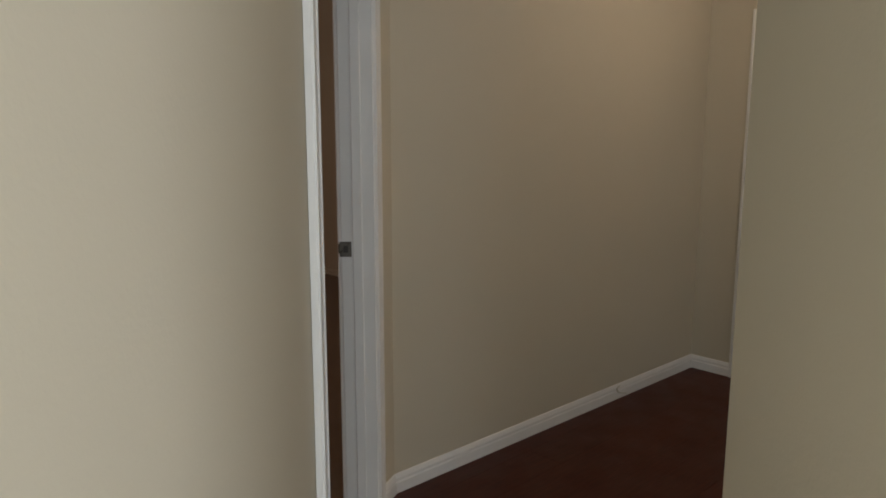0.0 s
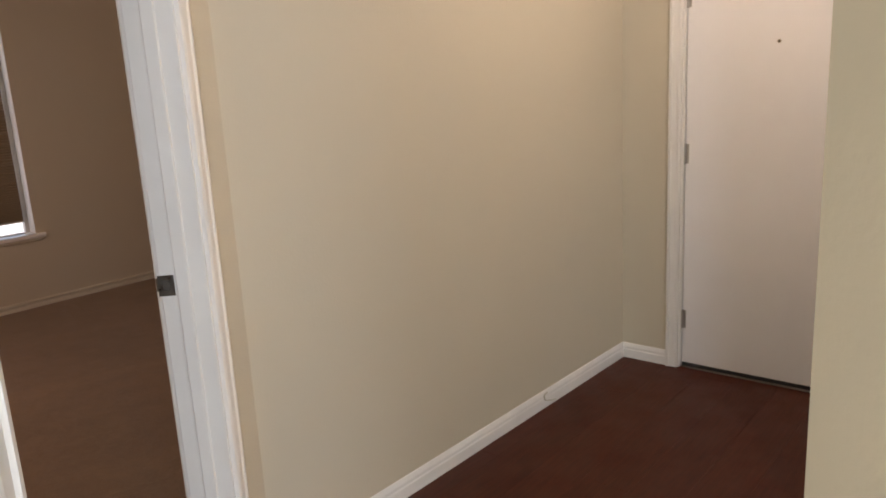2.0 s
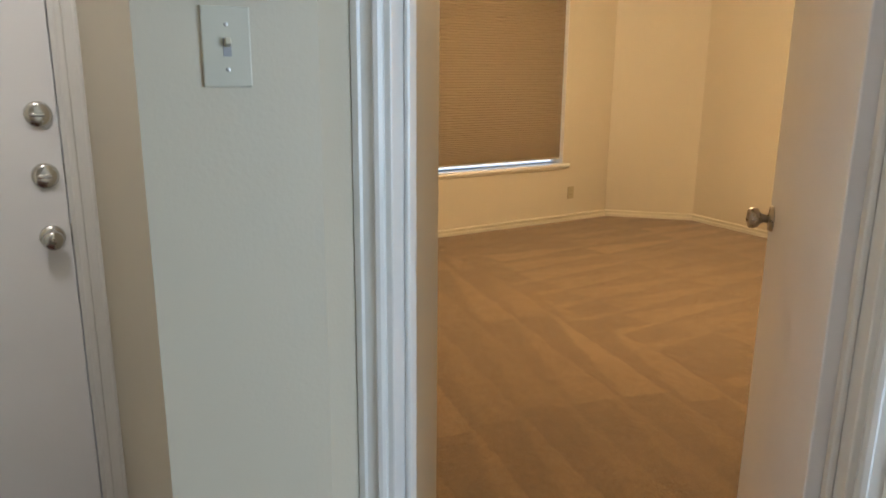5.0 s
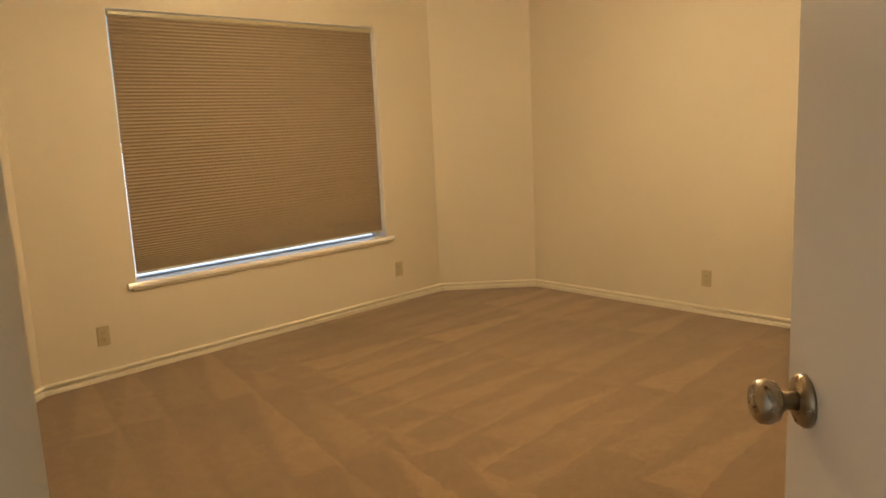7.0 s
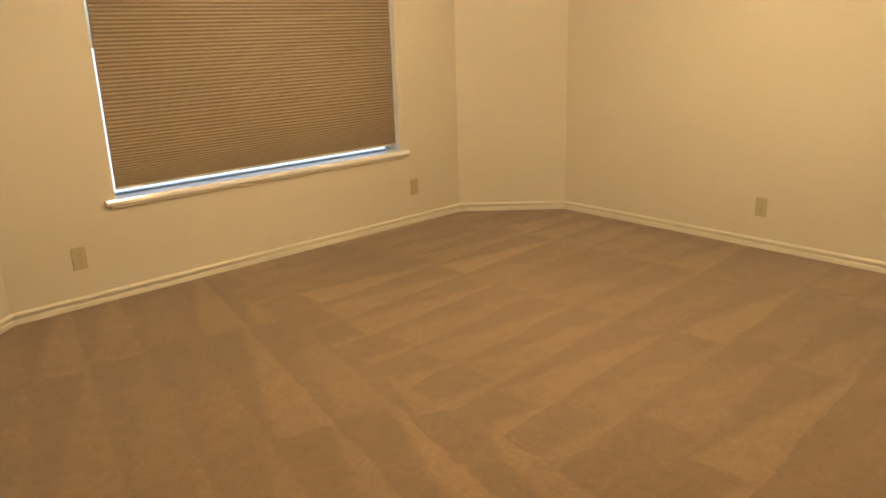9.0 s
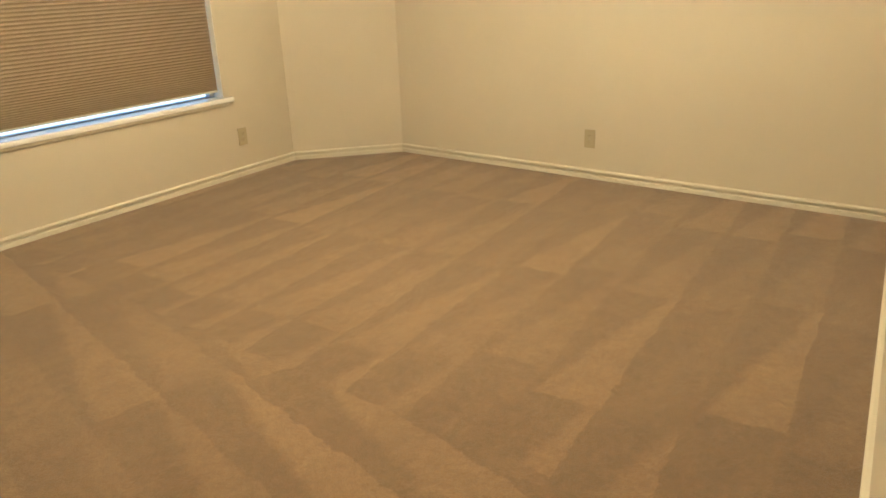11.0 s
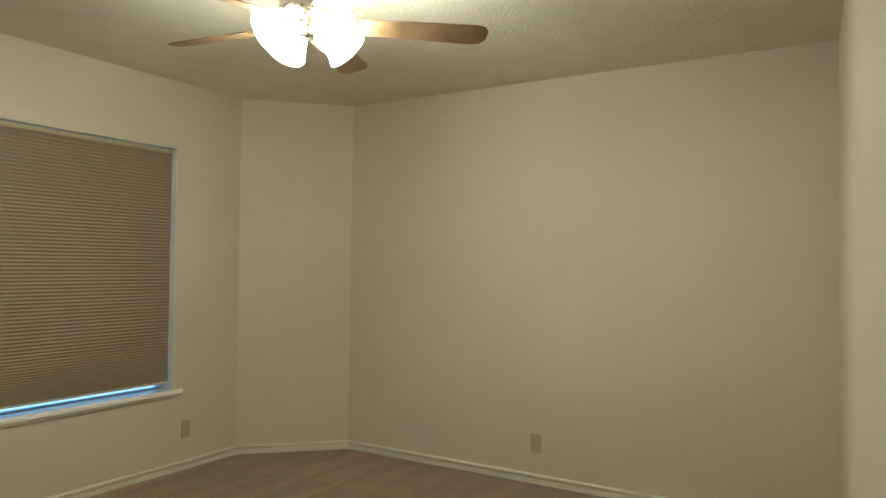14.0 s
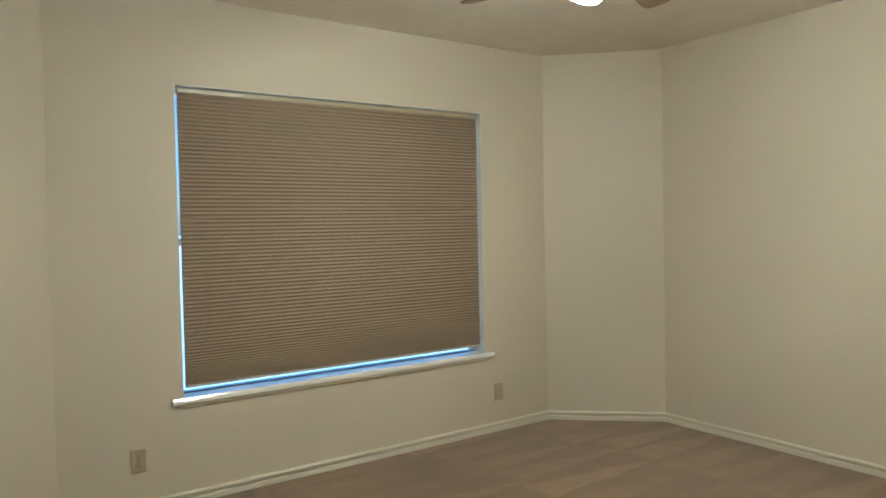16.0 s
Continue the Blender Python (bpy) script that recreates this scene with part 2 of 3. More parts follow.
def wall(name, p0, p1, label, openings=(), thick=T, ends=(0.0, 0.0)):
    """A wall whose room face runs from p0 to p1 with the room on its left; the body lies to the right."""
    m, n = along(p0, p1)
    bm = bmesh.new()
    s = -ends[0]
    for a, b, z0, z1 in openings:
        box(bm, s, a, -thick, 0, 0, H, m)
        if z0 > 0:
            box(bm, a, b, -thick, 0, 0, z0, m)
        box(bm, a, b, -thick, 0, z1, H, m)
        s = b
    box(bm, s, n + ends[1], -thick, 0, 0, H, m)
    return structure(name, bm, WALL, label, "wall")


BASE_H = 0.083
BASE_PROFILE = [(0, 0), (0.014, 0), (0.014, 0.046), (0.011, 0.052), (0.011, 0.064), (0.006, 0.078), (0.003, 0.083), (0, 0.083)]


LOW_PROFILE = [(0, 0), (0.015, 0), (0.015, 0.032), (0.013, 0.035), (0.003, 0.037), (0.002, 0.051), (0.019, 0.054), (0.021, 0.060), (0.019, 0.067), (0.012, 0.071), (0, 0.072)]


def baseboard(p0, p1, gaps=(), cut=(0.0, 0.0), low=False):
    m, n = along(p0, p1)
    bm = bmesh.new()
    s = cut[0]
    for a, b in list(gaps) + [(n - cut[1], None)]:
        if a - s > 0.01:
            extrude_profile(bm, LOW_PROFILE if low else BASE_PROFILE, a - s, m @ Matrix.Translation((s, 0, 0)))
        s = b
    return structure("baseboard", bm, CREAM if low else TRIM, "cream painted low baseboard above the carpet" if low else "white painted moulded baseboard along the wall", "baseboard")


def floor_sheet(name, points, z, mat, label, category):
    bm = bmesh.new()
    top = [bm.verts.new((x, y, z)) for x, y in points]
    low = [bm.verts.new((x, y, z - 0.05)) for x, y in points]
    bm.faces.new(top)
    bm.faces.new(list(reversed(low)))
    k = len(points)
    for i in range(k):
        bm.faces.new((top[i], low[i], low[(i + 1) % k], top[(i + 1) % k]))
    return structure(name, bm, mat, label, category)


# ---- plan ----
A0 = (0.0, 0.0)                 # foyer corner beside the front door
A1 = (-0.050, -2.415)              # where the long wall turns into the passage
PU = (1.80, -1.7868)            # where the passage wall proper begins, in the turned grid
B = (1.676, -3.156)             # end of the stub wall
BU = (3.417, -1.0465)
C0, C1 = (1.274, 0.0), (1.263, -1.15)
C2 = (1.517, -1.15)
DV, DT = 0.40, 0.13             # foyer face of the bedroom door wall, in v, and its thickness
C3 = uv(3.417, DV)
D2 = uv(1.883, DV)              # where that wall meets the side of its shallow recess
RV = DV + DT                    # bedroom face of that wall
DB0, DB1 = 1.93, 2.713          # bedroom doorway, in u
VL, VR = 1.815, 2.80            # sides of the bedroom's entrance, in u
E_L = (2.06, -0.525)
E_R = (3.03, -0.93)
K3, K2, K1, KL, KM = (6.83, -0.505), (6.824, 2.909), (6.192, 3.485), (2.90, 3.315), (2.06, 2.475)

# foyer and passage
wall("wall_foyer_long", A0, A1, "tan painted plain foyer wall with fine texture", ends=(0.0, 0.05))
wall("wall_front_door", C0, A0, "tan painted wall around the white front door", [(0.049, 0.959, 0, 2.10)], thick=0.16, ends=(T, T))
wall("wall_recess_side", C1, C0, "tan painted side wall of the front door recess")
wall("wall_switch", C2, C1, "tan painted narrow wall with a light switch", ends=(0.0, -T))
wall("wall_bedroom_door", C3, D2, "tan painted angled wall around the bedroom doorway", [(3.417 - DB1, 3.417 - DB0, 0, 2.10)], thick=DT, ends=(T, 0.0))
wall("wall_door_recess", D2, C2, "tan painted short return wall beside the bedroom doorway", ends=(DT, 0.0))
# unseen wall; its opening is added and sized to let daylight reach the foyer
wall("wall_foyer_back", B, C3, "unseen tan painted foyer wall with an opening added for daylight", [(0.62, 1.25, 0, 2.55)], ends=(-T, 0))
wall("wall_passage_stub", uv(3.95, BU[1]), B, "tan painted stub wall ending in a sharp corner")
# the living room is an unseen, assumed shell that holds the daylight windows
wall("wall_living_back", uv(3.95, 1.3), uv(3.95, 0.38), "tan painted living room wall", ends=(T, 0))
wall("wall_living_return", uv(3.95, 0.38), uv(3.54, 0.38), "tan painted return wall of the living room")
wall("wall_living_side", uv(6.3, 1.3), uv(3.95, 1.3), "unseen tan painted living room side wall around an added window", [(0.2, 2.0, 0.65, 2.4)], ends=(T, 0))
wall("wall_living_window", uv(6.3, -4.2), uv(6.3, 1.3), "unseen tan painted living room wall with a large added window", [(1.3, 4.7, 0.65, 2.4)], ends=(T, 0))
wall("wall_living_south", uv(5.3, -4.2), uv(6.3, -4.2), "tan painted living room wall", ends=(T, 0))
wall("wall_living_corner", uv(5.3, PU[1] - T), uv(5.3, -4.2), "tan painted living room wall")
DA0, DA1 = 1.88, 3.00           # doorway to the other room, in u
wall("wall_passage_corner", A1, uv(*PU), "tan painted narrow strip of wall beside the doorway")
wall("wall_passage_long", uv(*PU), uv(5.3, PU[1]), "tan painted passage wall with a doorway", [(DA0 - PU[0], DA1 - PU[0], 0, 2.10)])

floor_sheet("floor_passage", [uv(1.3, PU[1] - 0.06), uv(7.6, PU[1] - 0.06), uv(7.6, RV - 0.05), uv(1.3, RV - 0.05)], -0.004, WOOD, "dark red-brown wood laminate floor underneath the boards", "floor")
floor_sheet("floor_foyer", [(-0.3, -1.95), (1.33, -1.95), (1.33, 0.16), (-0.3, 0.16)], -0.0055, WOOD, "dark red-brown wood laminate floor underneath the boards", "floor")
floor_sheet("floor_living_room", [uv(5.25, -4.25), uv(7.6, -4.25), uv(7.6, PU[1] - 0.065), uv(5.25, PU[1] - 0.065)], -0.004, WOOD, "dark red-brown wood laminate floor", "floor")
floor_sheet("floor_living_room_side", [uv(3.9, RV - 0.045), uv(7.6, RV - 0.045), uv(7.6, 1.4), uv(3.9, 1.4)], -0.004, WOOD, "dark red-brown wood laminate floor", "floor")

# bedroom
wall("wall_entrance_left", E_L, uv(VL, RV), "tan painted short wall inside the bedroom doorway")
wall("wall_entrance_right", uv(VR, RV), E_R, "tan painted short wall behind the open door")
wall("wall_bedroom_south", E_R, K3, "cream tan painted bedroom wall", ends=(-0.05, T))
wall("wall_bedroom_east", K3, K2, "cream tan painted plain bedroom wall", ends=(0, 0.05))
wall("wall_bedroom_chamfer", K2, K1, "cream tan painted angled bedroom corner wall", ends=(0.0, 0.05))
WX0, WX1, WZ0, WZ1 = 3.51, 5.60, 0.572, 2.245
wall("wall_bedroom_window", K1, KL, "cream tan painted bedroom wall around the window", [(K1[0] - WX1, K1[0] - WX0, WZ0, WZ1)], thick=0.16, ends=(0, 0.05))
wall("wall_bedroom_chamfer_west", KL, KM, "cream tan painted angled bedroom corner wall", ends=(0.0, 0.05))
wall("wall_bedroom_west", KM, E_L, "cream tan painted bedroom side wall", ends=(0.0, 0))
floor_sheet("floor_bedroom_carpet", [(2.0, -0.55), (3.08, -1.00), (6.88, -0.56), (6.88, 2.93), (6.2, 3.53), (2.87, 3.40), (2.0, 2.52)], 0.008, CARPET, "tan cut-pile carpet with vacuum stroke marks", "carpet")
floor_sheet("floor_entrance_carpet", [uv(1.76, RV - 0.045), uv(2.85, RV - 0.045), (3.08, -1.00), (2.0, -0.55)], 0.008, CARPET, "tan cut-pile carpet inside the bedroom doorway", "carpet")

# the other room, seen through its doorway
R2 = ((-T, 0.0), (-4.3, 0.0), (-4.3, -4.6), (1.98, -4.6))
wall("wall_other_room_north", R2[0], R2[1], "tan painted wall of the other room")
wall("wall_other_room_window", R2[1], R2[2], "tan painted wall of the other room around its window", [(1.32, 3.2, 0.575, 2.24)], thick=0.16, ends=(T, T))
# the opening in this unseen wall is added to brighten the room
wall("wall_other_room_south", R2[2], R2[3], "tan painted wall of the other room", [(1.4, 2.9, 0.7, 2.24)], ends=(0, 0.3))
floor_sheet("floor_other_room_carpet", [(-0.06, 0.05), (-4.6, 0.05), (-4.6, -4.65), uv(4.6, PU[1] - 0.065), uv(1.60, PU[1] - 0.065)], 0.008, CARPET_WORN, "tan cut-pile carpet of the other room", "carpet")

bm = bmesh.new()
box(bm, -4.85, 7.6, -7.6, 3.8, H, H + 0.1)
structure("ceiling", bm, CEIL, "cream ceiling with sprayed knockdown texture", "ceiling")

bm = bmesh.new()
bmesh.ops.create_grid(bm, x_segments=1, y_segments=1, size=400)
for w in bm.verts:
    w.co.z = -0.2
GROUND = painted("pale_concrete", (0.76, 0.755, 0.73), 0.9, 20.0, 0.004, 0.15, 0.7)
structure("ground", bm, GROUND, "pale sunlit concrete outside the house", "ground")

# baseboards
FRAME_W = 0.083
baseboard(A0, A1)
baseboard(C0, A0, [(0.0, 0.959 + 0.05)])
baseboard(C1, C0, cut=(0.0, 0.0))
baseboard(C2, C1)
baseboard(C3, D2, [(3.417 - DB1 - 0.05, 1.6)])
baseboard(D2, C2)
baseboard(B, C3)
baseboard(uv(3.95, BU[1]), B)
baseboard(A1, uv(*PU))
baseboard(uv(*PU), uv(5.3, PU[1]), [(DA0 - PU[0] - FRAME_W, DA1 - PU[0] + FRAME_W)])
baseboard(E_L, uv(VL, RV), cut=(0.0, 0.02), low=True)
baseboard(uv(VR, RV), E_R, low=True)
baseboard(E_R, K3, low=True)
baseboard(K3, K2, low=True)
baseboard(K2, K1, low=True)
baseboard(K1, KL, low=True)
baseboard(KL, KM, low=True)
baseboard(KM, E_L, low=True)
baseboard(R2[0], R2[1], low=True)
baseboard(R2[1], R2[2], low=True)
baseboard(R2[2], R2[3], low=True)

# ---- door frames ----
CASING = [(0, 0), (0, 0.011), (0.008, 0.016), (0.020, 0.018), (0.026, 0.013), (0.056, 0.016), (0.062, 0.021), (0.080, 0.020), (0.083, 0.014), (0.083, 0)]


def axes(x, y, z, o):
    m = Matrix.Identity(4)
    for k, c in enumerate((x, y, z, o)):
        m[0][k], m[1][k], m[2][k] = c
    return m


def door_frame(name, m, width, height, thick, label, faces=(1, -1), stop_at=-0.05, casing_w=0.083):
    """Jambs, stops and casings of an opening; m: x along the wall from the opening's start, y into the room, wall body at y < 0."""
    f = thing(name, m, label, "door frame", kind="structure")
    j = 0.018
    sc = casing_w / 0.083
    prof = [(a * sc, b) for a, b in CASING]
    for x0, x1 in ((0.0, j), (width - j, width)):
        bm = bmesh.new()
        box(bm, x0, x1, -thick - 0.002, 0.002, 0, height - j)
        bevel(bm, 0.002, 1)
        part("jamb", bm, TRIM, f)
    bm = bmesh.new()
    box(bm, 0, width, -thick - 0.002, 0.002, height - j, height)
    part("head_jamb", bm, TRIM, f)
    for x0, x1 in ((j, j + 0.011), (width - j - 0.011, width - j)):
        bm = bmesh.new()
        box(bm, x0, x1, stop_at - 0.018, stop_at + 0.018, 0, height - j - 0.011)
        bevel(bm, 0.003, 1)
        part("door_stop", bm, TRIM, f)
    bm = bmesh.new()
    box(bm, j, width - j, stop_at - 0.018, stop_at + 0.018, height - j - 0.011, height - j)
    part("door_stop", bm, TRIM, f)
    for face in faces:
        y = 0.002 if face > 0 else -thick - 0.002
        for side, x in ((-1, 0.006), (1, width - 0.006)):
            bm = bmesh.new()
            extrude_profile(bm, prof, height - 0.006 + casing_w, axes((0, 0, 1), (side, 0, 0), (0, face, 0), (x, y, 0)))
            part("casing", bm, TRIM, f)
        bm = bmesh.new()
        extrude_profile(bm, prof, width - 0.012, axes((1, 0, 0), (0, 0, 1), (0, face, 0), (0.006, y, height - 0.006)))
        part("head_casing", bm, TRIM, f)
    return f


def opening_pose(p0, p1, s):
    return along(p0, p1)[0] @ Matrix.Translation((s, 0, 0))


front_frame = door_frame("front_door_frame", opening_pose(C0, A0, 0.049), 0.91, 2.10, 0.16, "white painted moulded frame of the front door", faces=(1,), stop_at=-0.09, casing_w=0.064)
bed_frame = door_frame("bedroom_door_frame", opening_pose(C3, D2, 3.417 - DB1), DB1 - DB0, 2.10, DT, "white painted moulded frame of the bedroom doorway", stop_at=-0.075, casing_w=0.052)
other_frame = door_frame("other_door_frame", opening_pose(uv(*PU), uv(5.3, PU[1]), DA0 - PU[0]), DA1 - DA0, 2.10, T, "white painted moulded frame of the other room's doorway", stop_at=-0.06)


def strike_plate(parent, m):
    """A latch plate with its hole and lip, face along +z of m, long side along y."""
    bm = bmesh.new()
    for x0, x1, y0, y1 in ((-0.021, -0.009, -0.028, 0.028), (0.009, 0.021, -0.028, 0.028), (-0.009, 0.009, -0.028, -0.013), (-0.009, 0.009, 0.013, 0.028)):
        box(bm, x0, x1, y0, y1, 0, 0.002, m)
    box(bm, 0.021, 0.032, -0.018, 0.018, -0.002, 0.002, m @ pose(0, 0, 0, 0, 25, 0))
    p = part("strike_plate", bm, STRIKE, parent, "dull steel latch plate")
    # a dark slip inside the plate gives the hole its shade
    bm = bmesh.new()
    box(bm, -0.009, 0.009, -0.013, 0.013, 0.0003, 0.0009, m)
    part("latch_hole", bm, SLOT, p)


strike_plate(other_frame, axes((0, -1, 0), (0, 0, 1), (1, 0, 0), (0.0185, -0.105, 1.073)))
strike_plate(bed_frame, axes((0, -1, 0), (0, 0, 1), (-1, 0, 0), (DB1 - DB0 - 0.0185, -0.096, 1.14)))

# ---- hardware ----


def knob_parts(parent, m, mat, reach=0.062):
    """A round door knob standing on +z of m."""
    bm = bmesh.new()
    lathe(bm, [(0.0325, 0), (0.0325, 0.004), (0.029, 0.009), (0.016, 0.011)], 28, m)
    rose = part("rose", bm, mat, parent, smooth=True)
    k = reach / 0.062
    bm = bmesh.new()
    lathe(bm, [(0.012, 0.009), (0.0105, 0.022 * k), (0.014, 0.029 * k), (0.024, 0.035 * k), (0.0275, 0.045 * k), (0.026, 0.055 * k), (0.020, 0.0605 * k), (0.008, 0.062 * k)], 28, m)
    kn = part("knob", bm, mat, parent, "satin round knob", smooth=True)
    bm = bmesh.new()
    lathe(bm, [(0.0085, 0.0617 * k), (0.0085, 0.0632 * k), (0.004, 0.0637 * k)], 16, m)
    part("knob_button", bm, BRASS, kn, smooth=True)
    return rose


def deadbolt(parent, m):
    bm = bmesh.new()
    lathe(bm, [(0.034, 0), (0.034, 0.005), (0.031, 0.011), (0.024, 0.014), (0.010, 0.0145)], 32, m)
    r = part("deadbolt_rose", bm, NICKEL, parent, "polished nickel deadbolt", smooth=True)
    bm = bmesh.new()
    box(bm, -0.018, 0.018, -0.0045, 0.0045, 0.014, 0.027, m)
    bevel(bm, 0.003, 2)
    part("thumb_turn", bm, NICKEL, r)


def hinge(parent, x, y, z, mat=STEEL):
    bm = bmesh.new()
    lathe(bm, [(0.006, -0.051), (0.0068, -0.047), (0.0068, 0.047), (0.006, 0.051)], 14, Matrix.Translation((x, y, z)))
    h = part("hinge", bm, mat, parent, "worn steel butt hinge", smooth=True)
    bm = bmesh.new()
    box(bm, x, x + 0.020, y + 0.003, y + 0.0055, z - 0.049, z + 0.049)
    part("hinge_leaf", bm, mat, h)


# front door: slab, sweep, threshold
front = thing("door_front", pose(0, 0, 0), "closed white flush front door with two deadbolts and a knob", "door", kind="structure")
bm = bmesh.new()
box(bm, 0.336, 1.204, 0.018, 0.062, 0.026, 2.078)
bevel(bm, 0.002, 1)
part("slab", bm, DOORP, front)
bm = bmesh.new()
box(bm, 0.338, 1.202, 0.0145, 0.058, 0.008, 0.0255)
part("door_sweep", bm, DARK, front, "black rubber door sweep")
for z in (0.268, 1.143, 1.90):
    hinge(front, 0.3335, 0.0145, z)
to_room = axes((1, 0, 0), (0, 0, 1), (0, -1, 0), (0, 0, 0))
for z in (1.360, 1.198):
    deadbolt(front, Matrix.Translation((1.158, 0.018, z)) @ to_room)
knob_parts(front, Matrix.Translation((1.158, 0.018, 1.030)) @ to_room, NICKEL)
bm = bmesh.new()
lathe(bm, [(0.0085, 0), (0.0085, 0.002), (0.006, 0.003)], 20, Matrix.Translation((0.763, 0.018, 1.662)) @ to_room)
pp = part("peephole_ring", bm, BRASS, front, smooth=True)
bm = bmesh.new()
lathe(bm, [(0.0045, 0.0026), (0.0045, 0.0034), (0.002, 0.0036)], 14, Matrix.Translation((0.763, 0.018, 1.662)) @ to_room)
part("peephole_lens", bm, SLOT, pp)
for z in (1.198, 1.03):
    bm = bmesh.new()
    box(bm, 1.2045, 1.2065, 0.020, 0.050, z - 0.028, z + 0.028)
    part("latch_plate", bm, STEEL, front)
bm = bmesh.new()
extrude_profile(bm, [(0, 0), (0.0, 0.004), (0.012, 0.008), (0.10, 0.008), (0.12, 0.003), (0.12, 0)], 0.872, Matrix.Translation((0.334, 0.008, 0)))
tagged(mesh_object("threshold", bm, STEEL), "dull metal threshold below the front door", "threshold", kind="structure")

# bedroom door leaf, open at a right angle to its wall
leaf_pose = axes((S2, S2, 0), (-S2, S2, 0), (0, 0, 1), (*uv(2.669, RV + 0.006), 0))
leaf = thing("door_bedroom", leaf_pose, "open white painted flush bedroom door with brass knob", "door", kind="structure")
bm = bmesh.new()
box(bm, 0, 0.75, -0.035, 0, 0.028, 2.075)
bevel(bm, 0.002, 1)
part("slab", bm, DOORP, leaf)
knob_parts(leaf, axes((1, 0, 0), (0, 0, 1), (0, 1, 0), (0.70, 0.0, 1.122)), BRASS)
knob_parts(leaf, axes((1, 0, 0), (0, 0, 1), (0, -1, 0), (0.70, -0.035, 1.122)), BRASS, 0.05)
bm = bmesh.new()
box(bm, 0.7485, 0.751, -0.030, -0.005, 1.122 - 0.028, 1.122 + 0.028)
part("latch_plate", bm, BRASS, leaf)
for z in (0.28, 1.09, 1.88):
    bm = bmesh.new()
    lathe(bm, [(0.006, -0.045), (0.006, 0.045)], 12, Matrix.Translation((-0.004, -0.041, z)))
    part("hinge", bm, STEEL, leaf, smooth=True)

# ---- wall plates ----


def plate(name, m, w, h, mat, label, category):
    """A wall plate, face on +z of m, upright along y."""
    t = thing(name, m, label, category)
    bm = bmesh.new()
    box(bm, -w / 2, w / 2, -h / 2, h / 2, 0, 0.006)
    bevel(bm, 0.0025, 2)
    return t, part("cover_plate", bm, mat, t)


def screw(parent, x, y, z):
    bm = bmesh.new()
    lathe(bm, [(0.0032, 0), (0.003, 0.0012), (0.001, 0.0016)], 10, Matrix.Translation((x, y, z)))
    part("screw", bm, STEEL, parent)


def outlet(m):
    t, p = plate("wall_outlet", m, 0.076, 0.122, IVORY, "almond plastic double wall outlet above the baseboard", "outlet")
    for y in (-0.020, 0.020):
        bm = bmesh.new()
        lathe(bm, [(0.0168, 0.005), (0.0168, 0.0075), (0.0155, 0.008)], 20, Matrix.Translation((0, y, 0)))
        r = part("receptacle", bm, IVORY, t)
        for x in (-0.0063, 0.0063):
            bm = bmesh.new()
            box(bm, x - 0.001, x + 0.001, y + 0.000, y + 0.008, 0.0075, 0.0083)
            part("slot", bm, SLOT, r)
        bm = bmesh.new()
        lathe(bm, [(0.0025, 0.0075), (0.0025, 0.0083)], 10, Matrix.Translation((0, y - 0.007, 0)))
        part("slot", bm, SLOT, r)
    screw(t, 0, 0, 0.006)
    tagged(t, group="bedroom wall outlets")
    return t


def on_wall(p0, p1, x, y, z):
    """A pose on the wall's room face next to (x, y), facing the room."""
    m, n = along(p0, p1)
    d = Vector((p1[0] - p0[0], p1[1] - p0[1])).normalized()
    s = Vector((x - p0[0], y - p0[1])).dot(d)
    return m @ axes((-1, 0, 0), (0, 0, 1), (0, 1, 0), (s, 0, z))


outlet(on_wall(K1, KL, 3.272, 3.44, 0.286))
outlet(on_wall(K1, KL, 5.715, 3.481, 0.286))
outlet(on_wall(K3, K2, 6.83, 1.285, 0.275))


def switch(name, m, w, h, label):
    t, p = plate(name, m, w, h, ALMOND, label, "light switch")
    bm = bmesh.new()
    box(bm, -0.0055, 0.0055, -0.0125, 0.0125, 0.0055, 0.0072)
    f = part("toggle_frame", bm, GREYP, t)
    bm = bmesh.new()
    box(bm, -0.004, 0.004, -0.005, 0.005, 0.006, 0.017, pose(0, 0.002, 0, -22, 0, 0))
    bevel(bm, 0.0012, 1)
    part("toggle", bm, ALMOND, f)
    for y in (-0.030, 0.030):
        screw(t, 0, y, 0.006)
    return t


switch("light_switch", on_wall(C2, C1, 1.383, -1.15, 1.517), 0.067, 0.108, "almond light switch plate on the foyer wall")
switch("light_switch", on_wall(E_L, uv(VL, RV), *uv(VL, 0.83), 1.519), 0.076, 0.122, "almond light switch plate inside the bedroom doorway")

# alarm keypad above the switch
kp = thing("alarm_keypad", on_wall(C2, C1, 1.373, -1.15, 1.651), "white plastic alarm keypad above the light switch", "keypad")
bm = bmesh.new()
extrude_profile(bm, [(-0.068, 0), (-0.070, 0.012), (-0.060, 0.024), (-0.040, 0.030), (0.060, 0.026), (0.068, 0.018), (0.068, 0)], 0.15, Matrix.Translation((-0.075, 0, 0)))
part("case", bm, WHITEP, kp)
bm = bmesh.new()
box(bm, -0.045, 0.045, 0.020, 0.048, 0.0265, 0.0292)
part("display", bm, GREYP, kp, "grey display window")
for k in range(3):
    bm = bmesh.new()
    box(bm, 0.052, 0.066, -0.006 - 0.012 * k, -0.003 - 0.012 * k, 0.0275, 0.0300)
    part("print_bar", bm, GREYP, kp)
bm = bmesh.new()
extrude_profile(bm, [(-0.030, 0.0285), (-0.030, 0.0325), (-0.012, 0.0325), (-0.012, 0.0285)], 0.10, Matrix.Translation((-0.05, 0, 0)))
part("flip_cover", bm, WHITEP, kp)

